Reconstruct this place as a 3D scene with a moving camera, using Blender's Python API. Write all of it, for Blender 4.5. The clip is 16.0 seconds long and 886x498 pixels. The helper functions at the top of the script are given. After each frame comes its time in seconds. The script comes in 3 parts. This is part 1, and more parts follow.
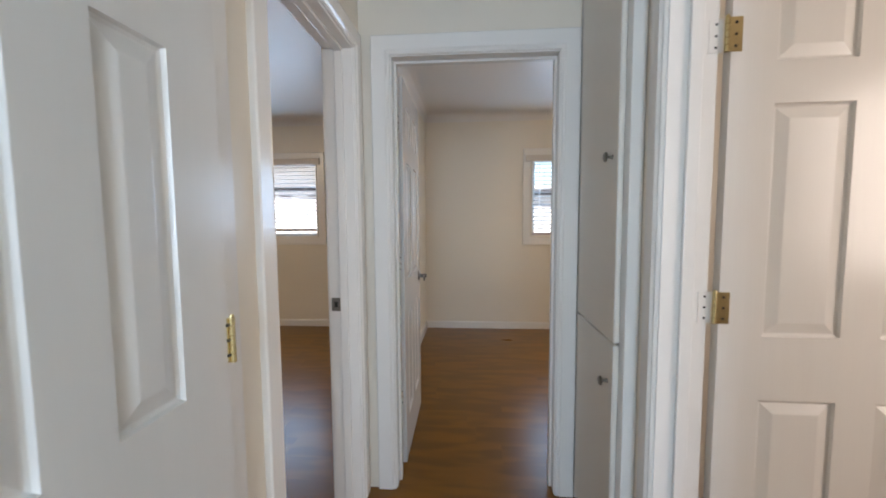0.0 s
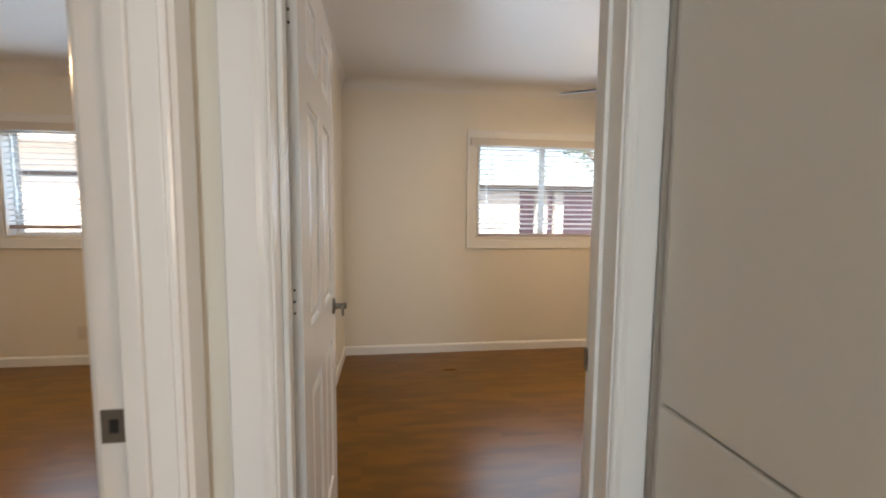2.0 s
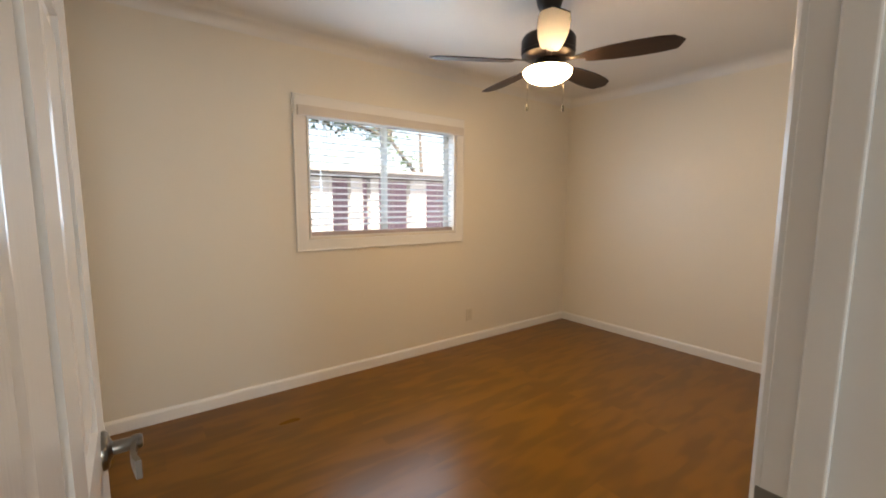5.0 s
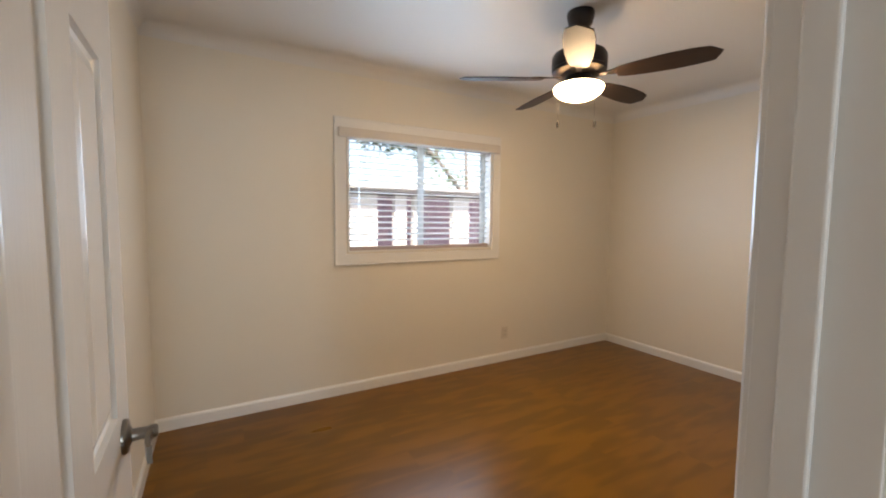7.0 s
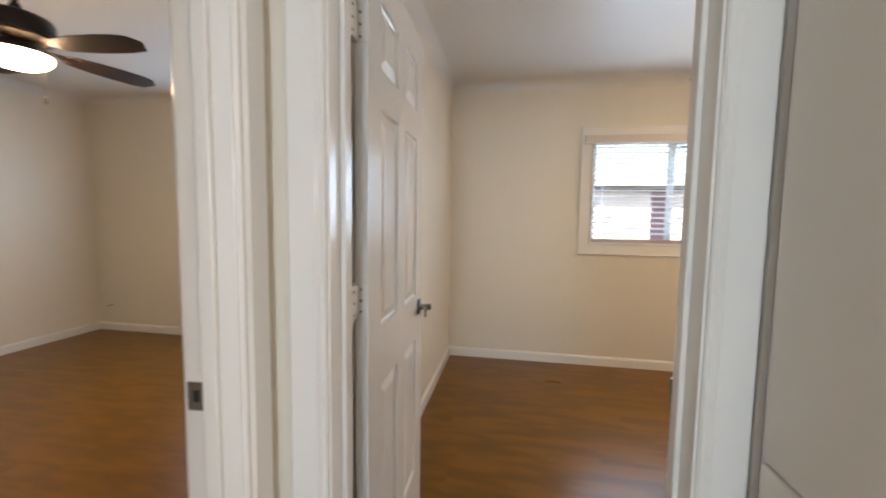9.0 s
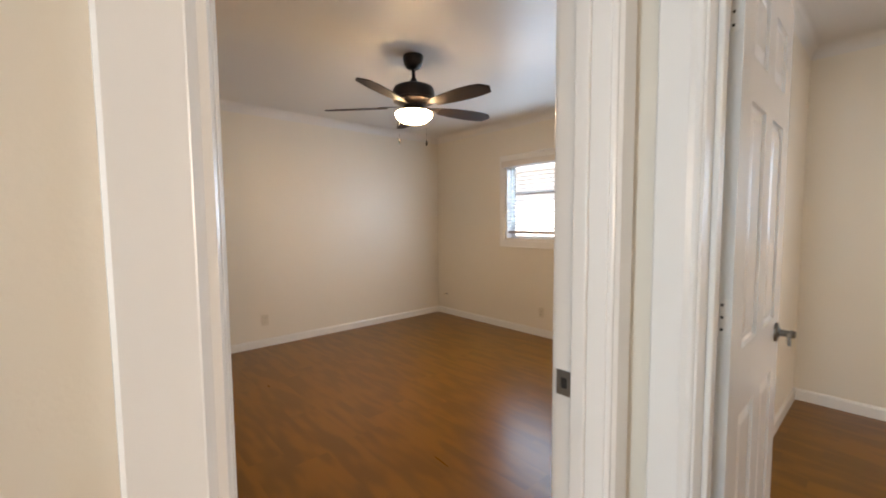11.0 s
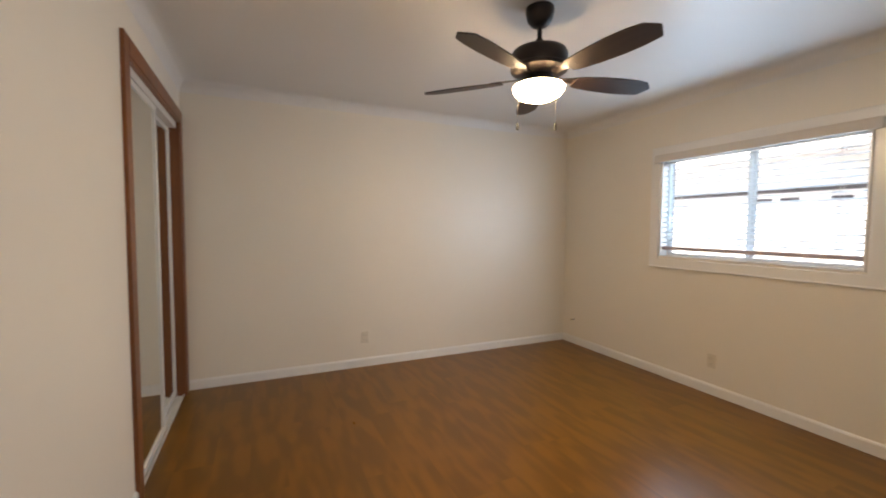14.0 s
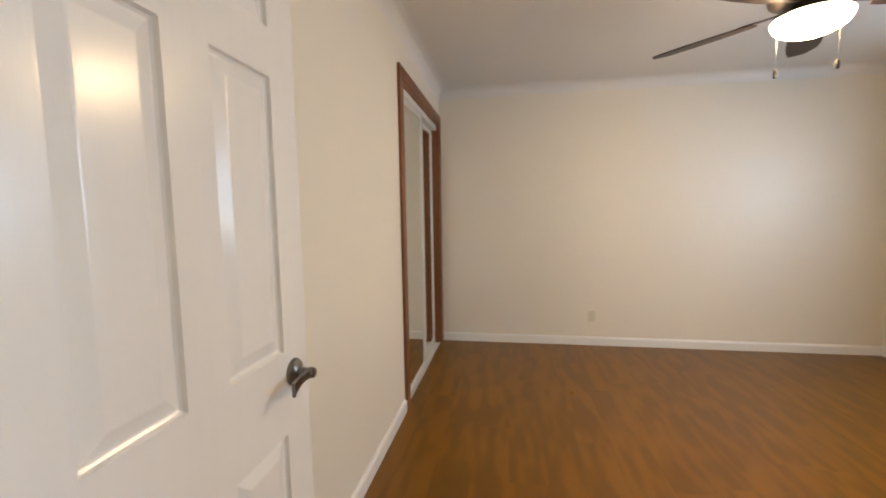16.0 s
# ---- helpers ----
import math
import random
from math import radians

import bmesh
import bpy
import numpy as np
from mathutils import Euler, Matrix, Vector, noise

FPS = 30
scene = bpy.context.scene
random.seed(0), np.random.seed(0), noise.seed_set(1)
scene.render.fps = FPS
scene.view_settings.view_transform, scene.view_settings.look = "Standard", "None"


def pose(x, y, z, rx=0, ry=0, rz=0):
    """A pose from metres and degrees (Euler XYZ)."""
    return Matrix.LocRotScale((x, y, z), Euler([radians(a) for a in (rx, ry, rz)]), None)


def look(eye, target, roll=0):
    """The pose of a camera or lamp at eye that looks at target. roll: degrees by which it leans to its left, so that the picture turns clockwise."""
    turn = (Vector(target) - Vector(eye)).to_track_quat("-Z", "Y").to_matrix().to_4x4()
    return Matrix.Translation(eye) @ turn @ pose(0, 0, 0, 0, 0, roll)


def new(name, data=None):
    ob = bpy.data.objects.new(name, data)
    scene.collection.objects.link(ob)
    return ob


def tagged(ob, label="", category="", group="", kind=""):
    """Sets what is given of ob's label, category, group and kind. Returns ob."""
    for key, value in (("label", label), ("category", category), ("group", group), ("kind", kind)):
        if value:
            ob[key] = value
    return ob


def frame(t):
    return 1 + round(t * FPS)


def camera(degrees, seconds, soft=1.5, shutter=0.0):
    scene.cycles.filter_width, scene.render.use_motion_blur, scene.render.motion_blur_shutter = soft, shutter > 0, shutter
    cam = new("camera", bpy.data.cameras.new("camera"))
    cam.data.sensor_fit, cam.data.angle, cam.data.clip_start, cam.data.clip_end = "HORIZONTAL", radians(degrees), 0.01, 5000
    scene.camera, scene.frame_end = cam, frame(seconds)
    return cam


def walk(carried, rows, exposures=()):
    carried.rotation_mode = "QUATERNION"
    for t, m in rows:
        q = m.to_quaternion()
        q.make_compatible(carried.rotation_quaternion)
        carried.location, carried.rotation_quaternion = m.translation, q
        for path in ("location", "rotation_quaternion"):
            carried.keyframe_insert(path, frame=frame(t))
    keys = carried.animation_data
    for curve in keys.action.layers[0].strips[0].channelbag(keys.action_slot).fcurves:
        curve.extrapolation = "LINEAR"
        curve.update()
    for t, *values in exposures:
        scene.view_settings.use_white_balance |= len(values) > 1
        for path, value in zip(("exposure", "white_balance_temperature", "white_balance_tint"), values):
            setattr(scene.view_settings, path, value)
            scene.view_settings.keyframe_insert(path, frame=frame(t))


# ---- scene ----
SKY, SUN, HALL_W, SIDE_W, BOWL = 0.05, 2.0, 6.3, 4.2, 12.0
WINDOW_W, SLAT_W = 2.5, 1.3
EXPOSURES = [(0.0, 2.72, 6550, 15), (1.5, 2.82, 7500, 17), (4.0, 2.98, 8000, 17), (7.0, 2.95, 7450, 17), (9.0, 3.05, 7250, 16), (10.0, 3.12, 7450, 17), (12.5, 3.28, 7350, 17), (14.0, 3.28, 7100, 15), (16.0, 3.6, 7200, 14)]
cam = camera(95.3, 16.0, 1.9, 0.3)
PATH = [
    (0, (0.513, 0.096, 1.316), (0.366, 2.085, 1.159), -0.4),
    (0.5, (0.455, 0.298, 1.316), (0.345, 2.289, 1.153), -0.5),
    (1, (0.412, 0.533, 1.308), (0.37, 2.526, 1.146), -0.4),
    (1.5, (0.423, 0.819, 1.305), (0.485, 2.81, 1.133), -0.1),
    (2, (0.383, 1.093, 1.303), (0.641, 3.069, 1.135), 0.5),
    (2.5, (0.324, 1.355, 1.313), (0.812, 3.288, 1.142), 0.3),
    (3, (0.305, 1.575, 1.302), (1.018, 3.435, 1.125), 0.5),
    (3.5, (0.311, 1.753, 1.325), (1.218, 3.526, 1.14), 0.4),
    (4, (0.274, 1.884, 1.341), (1.374, 3.54, 1.119), 0.1),
    (6.5, (0.217, 1.923, 1.351), (1.421, 3.503, 1.121), 0.4),
    (7, (0.308, 1.829, 1.345), (1.295, 3.562, 1.199), 0.5),
    (7.5, (0.367, 1.704, 1.331), (1.081, 3.569, 1.212), 0.1),
    (8, (0.385, 1.483, 1.315), (0.825, 3.429, 1.176), -0.0),
    (8.5, (0.432, 1.311, 1.331), (0.571, 3.3, 1.171), 0.1),
    (9, (0.541, 1.131, 1.309), (0.195, 3.094, 1.146), 0.8),
    (9.5, (0.563, 1.011, 1.314), (-0.288, 2.812, 1.144), -0.1),
    (10, (0.558, 0.968, 1.312), (-0.639, 2.563, 1.162), -0.6),
    (12.5, (0.015, 1.246, 1.328), (-1.569, 2.456, 1.176), -0.3),
    (13, (-0.087, 1.377, 1.319), (-1.707, 2.541, 1.176), 0.0),
    (13.5, (-0.148, 1.459, 1.328), (-1.847, 2.507, 1.211), 0.1),
    (14, (-0.177, 1.479, 1.352), (-1.995, 2.305, 1.243), 0.4),
    (14.5, (-0.148, 1.425, 1.327), (-2.075, 1.946, 1.214), 0.7),
    (15, (-0.072, 1.439, 1.325), (-2.054, 1.67, 1.189), 0.3),
    (15.5, (-0.026, 1.495, 1.324), (-2.019, 1.497, 1.164), -0.6),
    (16, (0.024, 1.602, 1.318), (-1.941, 1.278, 1.133), -0.9),
]
walk(cam, [(t, look(eye, target, roll)) for t, eye, target, roll in PATH], EXPOSURES)

# ---- world, sun, large lights ----
world = bpy.data.worlds.new("world")
scene.world = world
world.use_nodes = True
wn, wl = world.node_tree.nodes, world.node_tree.links
sky = wn.new("ShaderNodeTexSky")
sky.sky_type, sky.sun_disc = "NISHITA", False
sky.sun_elevation, sky.sun_rotation = radians(48), radians(200)
wl.new(sky.outputs[0], wn["Background"].inputs[0])
wn["Background"].inputs[1].default_value = SKY

sun = new("sun", bpy.data.lights.new("sun", "SUN"))
sun.data.energy, sun.data.angle, sun.data.color = SUN, radians(0.5), (1.0, 0.97, 0.93)
sun.matrix_world = look((0, 0, 10), (0 - 0.34 * -0.67, 0.94 * 0.67 * 10 / 10, 10 - 0.74))


def area_lamp(name, eye, target, sx, sy, watts, colour):
    data = bpy.data.lights.new(name, "AREA")
    data.shape, data.size, data.size_y, data.energy, data.color = "RECTANGLE", sx, sy, watts, colour
    ob = new(name, data)
    ob.matrix_world = look(eye, target)
    return ob


# unseen lamp added behind the hall, standing in for daylight from the rooms there
area_lamp("hall_fill_light", (0.52, -2.15, 1.45), (0.52, 0, 1.35), 0.8, 1.2, HALL_W, (0.57, 0.79, 1.0))
# unseen warm lamp added to brighten the side room door; no window there
area_lamp("side_room_fill_light", (2.75, 0.1, 1.5), (1.3, 0.9, 1.2), 0.8, 1.0, SIDE_W, (1.0, 0.88, 0.77))

# lamps added at both bedroom windows in place of skylight; rear ones brighten slats
for lamp_x, lamp_w in ((-2.03, 1.33), (1.845, 1.26)):
    area_lamp("bedroom_window_light", (lamp_x, 4.822, 1.53), (lamp_x, 0, 1.53), lamp_w, 0.76, WINDOW_W, (0.45, 0.70, 1.0))
    area_lamp("bedroom_window_glow", (lamp_x, 4.895, 1.53), (lamp_x, 0, 1.53), lamp_w, 0.76, SLAT_W, (0.45, 0.70, 1.0))

# ---- materials ----


def material(name, colour, rough=0.5, metal=0.0, spread=0.05, scale=3.0, grain=90.0, bump=0.05, second=None, coat=0.0):
    """Principled paint or metal: colour varied at two scales, fine relief."""
    m = bpy.data.materials.new(name)
    m.use_nodes = True
    n, l = m.node_tree.nodes, m.node_tree.links
    b = n["Principled BSDF"]
    b.inputs["Roughness"].default_value, b.inputs["Metallic"].default_value = rough, metal
    b.inputs["Coat Weight"].default_value = coat
    co = n.new("ShaderNodeTexCoord")
    big, fine = n.new("ShaderNodeTexNoise"), n.new("ShaderNodeTexNoise")
    big.inputs["Scale"].default_value, big.inputs["Detail"].default_value = scale, 6
    fine.inputs["Scale"].default_value, fine.inputs["Detail"].default_value = grain, 4
    l.new(co.outputs["Object"], big.inputs["Vector"])
    l.new(co.outputs["Object"], fine.inputs["Vector"])
    ramp = n.new("ShaderNodeMix")
    ramp.data_type = "RGBA"
    dark = second or tuple(c * (1 - spread) for c in colour)
    light = colour if second else tuple(min(1, c * (1 + spread * 0.5)) for c in colour)
    ramp.inputs["A"].default_value, ramp.inputs["B"].default_value = (*dark, 1), (*light, 1)
    l.new(big.outputs["Fac"], ramp.inputs["Factor"])
    l.new(ramp.outputs["Result"], b.inputs["Base Color"])
    rr = n.new("ShaderNodeMapRange")
    rr.inputs["To Min"].default_value, rr.inputs["To Max"].default_value = max(0.02, rough - 0.02), min(1, rough + 0.03)
    l.new(big.outputs["Fac"], rr.inputs["Value"])
    l.new(rr.outputs["Result"], b.inputs["Roughness"])
    if bump:
        bp = n.new("ShaderNodeBump")
        bp.inputs["Strength"].default_value, bp.inputs["Distance"].default_value = bump, 0.002
        l.new(fine.outputs["Fac"], bp.inputs["Height"])
        l.new(bp.outputs["Normal"], b.inputs["Normal"])
    return m


def grained(name, dark, light, rough, along=(1.2, 14, 14), bump=0.08, per_piece=0.0, coat=0.0, vary=1.0, fine_amount=0.22, detail=5):
    """Wood or wood-grain paint: streaks stretched along one axis; per_piece: how far pieces differ."""
    m = bpy.data.materials.new(name)
    m.use_nodes = True
    n, l = m.node_tree.nodes, m.node_tree.links
    b = n["Principled BSDF"]
    b.inputs["Coat Weight"].default_value, b.inputs["Coat Roughness"].default_value = coat, 0.2
    co, mp = n.new("ShaderNodeTexCoord"), n.new("ShaderNodeMapping")
    mp.inputs["Scale"].default_value = along
    info = n.new("ShaderNodeObjectInfo")
    shift = n.new("ShaderNodeVectorMath")
    shift.operation = "ADD"
    far = n.new("ShaderNodeVectorMath")
    far.operation = "SCALE"
    far.inputs["Scale"].default_value = 40.0 if per_piece else 0.0
    comb = n.new("ShaderNodeCombineXYZ")
    for k in range(3):
        l.new(info.outputs["Random"], comb.inputs[k])
    l.new(comb.outputs[0], far.inputs[0])
    l.new(co.outputs["Object"], mp.inputs["Vector"])
    l.new(mp.outputs[0], shift.inputs[0])
    l.new(far.outputs[0], shift.inputs[1])
    big, fine = n.new("ShaderNodeTexNoise"), n.new("ShaderNodeTexNoise")
    big.inputs["Scale"].default_value, big.inputs["Detail"].default_value, big.inputs["Distortion"].default_value = 1.0, detail, 0.6
    fine.inputs["Scale"].default_value, fine.inputs["Detail"].default_value = 7.0, 6
    l.new(shift.outputs[0], big.inputs["Vector"])
    l.new(shift.outputs[0], fine.inputs["Vector"])
    add = n.new("ShaderNodeMath")
    add.operation = "MULTIPLY_ADD"
    add.inputs[1].default_value = fine_amount
    l.new(fine.outputs["Fac"], add.inputs[0])
    l.new(big.outputs["Fac"], add.inputs[2])
    piece = n.new("ShaderNodeMath")
    piece.operation = "MULTIPLY_ADD"
    piece.inputs[1].default_value = per_piece
    l.new(info.outputs["Random"], piece.inputs[0])
    l.new(add.outputs[0], piece.inputs[2])
    mr = n.new("ShaderNodeMapRange")
    mr.inputs["From Min"].default_value, mr.inputs["From Max"].default_value = 0.4, 1.0 + per_piece
    l.new(piece.outputs[0], mr.inputs["Value"])
    mix = n.new("ShaderNodeMix")
    mix.data_type = "RGBA"
    mix.inputs["A"].default_value, mix.inputs["B"].default_value = (*dark, 1), (*light, 1)
    l.new(mr.outputs["Result"], mix.inputs["Factor"])
    l.new(mix.outputs["Result"], b.inputs["Base Color"])
    rr = n.new("ShaderNodeMapRange")
    rr.inputs["To Min"].default_value, rr.inputs["To Max"].default_value = rough - 0.02 * vary, rough + 0.04 * vary
    l.new(big.outputs["Fac"], rr.inputs["Value"])
    l.new(rr.outputs["Result"], b.inputs["Roughness"])
    if not bump:
        return m
    bp = n.new("ShaderNodeBump")
    bp.inputs["Strength"].default_value, bp.inputs["Distance"].default_value = bump, 0.0015
    l.new(fine.outputs["Fac"], bp.inputs["Height"])
    l.new(bp.outputs["Normal"], b.inputs["Normal"])
    return m


def strips(m, amount):
    """Printed tone of a laminate: soft-edged strips and cloudy patches running along each plank."""
    n, l = m.node_tree.nodes, m.node_tree.links
    b = n["Principled BSDF"]
    base = b.inputs["Base Color"].links[0].from_socket
    co = n.new("ShaderNodeTexCoord")
    info, shift = n.new("ShaderNodeObjectInfo"), n.new("ShaderNodeVectorMath")
    shift.operation = "MULTIPLY_ADD"
    shift.inputs[1].default_value = (31.0, 17.0, 5.0)
    l.new(info.outputs["Random"], shift.inputs[0])
    l.new(co.outputs["Object"], shift.inputs[2])
    stretch = n.new("ShaderNodeMapping")
    stretch.inputs["Scale"].default_value = (3.0, 11.0, 1.0)
    l.new(shift.outputs[0], stretch.inputs["Vector"])
    patch = n.new("ShaderNodeTexNoise")
    patch.inputs["Scale"].default_value, patch.inputs["Detail"].default_value = 1.0, 1.0
    l.new(stretch.outputs[0], patch.inputs["Vector"])
    mr = n.new("ShaderNodeMapRange")
    mr.interpolation_type = "SMOOTHSTEP"
    mr.inputs["From Min"].default_value, mr.inputs["From Max"].default_value = 0.36, 0.64
    mr.inputs["To Min"].default_value, mr.inputs["To Max"].default_value = 1 - amount, 1 + amount
    l.new(patch.outputs["Fac"], mr.inputs["Value"])
    sc = n.new("ShaderNodeVectorMath")
    sc.operation = "SCALE"
    l.new(base, sc.inputs[0])
    l.new(mr.outputs["Result"], sc.inputs["Scale"])
    l.new(sc.outputs[0], b.inputs["Base Color"])


def glowing(name, colour, strength):
    m = material(name, colour, 0.3, bump=0)
    b = m.node_tree.nodes["Principled BSDF"]
    b.inputs["Emission Color"].default_value, b.inputs["Emission Strength"].default_value = (*colour, 1), strength
    return m


def clear_glass(name):
    m = bpy.data.materials.new(name)
    m.use_nodes = True
    b = m.node_tree.nodes["Principled BSDF"]
    b.inputs["Transmission Weight"].default_value, b.inputs["Roughness"].default_value, b.inputs["IOR"].default_value = 1, 0.0, 1.05
    return m


WALL = material("cream_wall_paint", (0.76, 0.705, 0.61), 0.42, spread=0.04, scale=1.3, grain=160, bump=0.12)
CEIL = material("ceiling_paint", (0.74, 0.715, 0.68), 0.38, spread=0.04, scale=1.1, grain=120, bump=0.15)
TRIM = material("white_trim_paint", (0.80, 0.785, 0.755), 0.22, spread=0.015, scale=2.5, grain=60, bump=0.02)
DOOR = grained("white_door_paint", (0.766, 0.752, 0.725), (0.790, 0.776, 0.749), 0.22, (30, 30, 1.6), 0.16, vary=0.3)
CASE = material("cabinet_paint", (0.72, 0.69, 0.63), 0.4, spread=0.05, scale=2, grain=70, bump=0.08)
FLOOR = grained("laminate_planks", (0.168, 0.068, 0.004), (0.188, 0.077, 0.005), 0.28, (1.3, 7, 7), 0.0, per_piece=0.12, fine_amount=0.03, detail=2)
strips(FLOOR, 0.16)
FLOOR.node_tree.nodes["Principled BSDF"].inputs["Specular IOR Level"].default_value = 0.36
UNDER = material("underlay", (0.08, 0.04, 0.02), 0.8)
OAK = grained("brown_wood_trim", (0.14, 0.043, 0.011), (0.27, 0.092, 0.025), 0.4, (10, 10, 1.2), 0.12)
BRONZE = material("dark_bronze", (0.035, 0.027, 0.024), 0.38, 0.6, spread=0.2, bump=0.03)
BLADE = grained("fan_blade_wood", (0.020, 0.011, 0.008), (0.046, 0.026, 0.018), 0.5, (2, 18, 18), 0.05)
BLADE.node_tree.nodes["Principled BSDF"].inputs["Specular IOR Level"].default_value = 0.3
FOB = material("black_fob", (0.004, 0.003, 0.003), 0.8, bump=0)
NICKEL = material("satin_nickel", (0.22, 0.205, 0.185), 0.28, 1.0, spread=0.1, bump=0.02)
BRASS = material("brass", (0.72, 0.60, 0.32), 0.25, 1.0, spread=0.12, bump=0.02)
DARK = material("dark_void", (0.02, 0.018, 0.015), 0.7)
MIRROR = material("mirror_glass", (0.82, 0.85, 0.83), 0.02, 1.0, spread=0.01, bump=0)
MIRROR.node_tree.nodes["Principled BSDF"].inputs["Roughness"].default_value = 0.02
ALU = material("white_metal_frame", (0.70, 0.69, 0.66), 0.35, 0.1, bump=0.02)
VINYL = material("window_vinyl", (0.74, 0.77, 0.77), 0.4, bump=0.02)
SLAT = material("blind_slat", (0.82, 0.82, 0.80), 0.4, bump=0.03)
shine = SLAT.node_tree.nodes.new("ShaderNodeBsdfTranslucent")
shine.inputs["Color"].default_value = (0.80, 0.86, 0.90, 1)
blend = SLAT.node_tree.nodes.new("ShaderNodeMixShader")
blend.inputs["Fac"].default_value = 0.3
SLAT.node_tree.links.new(SLAT.node_tree.nodes["Principled BSDF"].outputs[0], blend.inputs[1])
SLAT.node_tree.links.new(shine.outputs[0], blend.inputs[2])
SLAT.node_tree.links.new(blend.outputs[0], SLAT.node_tree.nodes["Material Output"].inputs["Surface"])
VALANCE = material("blind_valance", (0.62, 0.57, 0.52), 0.45, bump=0.05)
RAIL = material("blind_bottom_rail", (0.44, 0.37, 0.36), 0.45, bump=0.05)
CORD = material("cord", (0.55, 0.53, 0.5), 0.8, bump=0.1)
BULB = glowing("lit_frosted_glass", (1.0, 0.75, 0.45), BOWL)
GLASS = clear_glass("window_glass")
PLATE = material("ivory_plastic", (0.66, 0.60, 0.50), 0.35, bump=0.01)
STUCCO = material("pale_stucco", (0.80, 0.78, 0.74), 0.9, spread=0.1, grain=40, bump=0.3)
SHED = material("red_boards", (0.40, 0.29, 0.36), 0.8, spread=0.2, bump=0.2)
ROOFING = material("grey_shingle", (0.30, 0.29, 0.28), 0.9, spread=0.3, bump=0.3)
PALE_ROOF = material("pale_roofing", (0.62, 0.61, 0.59), 0.9, spread=0.15, bump=0.3)
CONCRETE = material("yard_concrete", (0.52, 0.53, 0.54), 0.9, spread=0.15, bump=0.3)
BARK = material("bark", (0.16, 0.145, 0.13), 0.9, spread=0.3, bump=0.5)
FASCIA = material("dark_fascia", (0.10, 0.09, 0.085), 0.7, spread=0.2, bump=0.1)
LEAF = material("leaves", (0.07, 0.12, 0.055), 0.6, spread=0.4, bump=0.1)

# ---- mesh helpers ----


def box(bm, x0, x1, y0, y1, z0, z1, bevel=0.0, segs=2):
    """Adds an axis-aligned box, its edges rounded by bevel."""
    r = bmesh.ops.create_cube(bm, size=1)
    bmesh.ops.transform(bm, verts=r["verts"], matrix=Matrix.LocRotScale(
        ((x0 + x1) / 2, (y0 + y1) / 2, (z0 + z1) / 2), None, (abs(x1 - x0), abs(y1 - y0), abs(z1 - z0))))
    if bevel:
        edges = list({e for v in r["verts"] for e in v.link_edges})
        bmesh.ops.bevel(bm, geom=edges, offset=bevel, segments=segs, affect="EDGES", profile=0.5)
    return bm


def lathe(bm, profile, steps=40, m=Matrix()):
    """Revolves (radius, height) points about z."""
    rings = []
    for r, z in profile:
        if r < 1e-5:
            rings.append([bm.verts.new(m @ Vector((0, 0, z)))])
        else:
            rings.append([bm.verts.new(m @ Vector((r * math.cos(2 * math.pi * k / steps), r * math.sin(2 * math.pi * k / steps), z))) for k in range(steps)])
    for a, b in zip(rings, rings[1:]):
        for k in range(steps):
            q = [a[k % len(a)], a[(k + 1) % len(a)], b[(k + 1) % len(b)], b[k % len(b)]]
            q = list(dict.fromkeys(q))
            if len(q) > 2:
                bm.faces.new(q)
    return bm


def prism(bm, outline, length, m):
    """Extrudes a closed 2D outline (in local x, y) along local z by length, placed by m."""
    a = [bm.verts.new(m @ Vector((x, y, 0))) for x, y in outline]
    b = [bm.verts.new(m @ Vector((x, y, length))) for x, y in outline]
    k = len(a)
    for i in range(k):
        bm.faces.new((a[i], a[(i + 1) % k], b[(i + 1) % k], b[i]))
    bm.faces.new(a[::-1])
    bm.faces.new(b)
    return bm


def mesh_of(name, bm, mat, smooth=False):
    bmesh.ops.recalc_face_normals(bm, faces=bm.faces)
    me = bpy.data.meshes.new(name)
    bm.to_mesh(me)
    bm.free()
    me.materials.append(mat)
    if smooth:
        me.shade_smooth()
        me.set_sharp_from_angle(angle=radians(40))
    return me


def part(name, bm, mat, parent, label="", smooth=False):
    ob = new(name, mesh_of(name, bm, mat, smooth))
    ob.parent = parent
    if label:
        tagged(ob, label)
    return ob


def thing(name, m, label, category, group="", kind=""):
    ob = new(name)
    ob.empty_display_size = 0.05
    ob.matrix_world = m
    return tagged(ob, label, category, group, kind)


def solid(name, bm, mat, label, category, kind="structure", smooth=False):
    return tagged(new(name, mesh_of(name, bm, mat, smooth)), label, category, kind=kind)


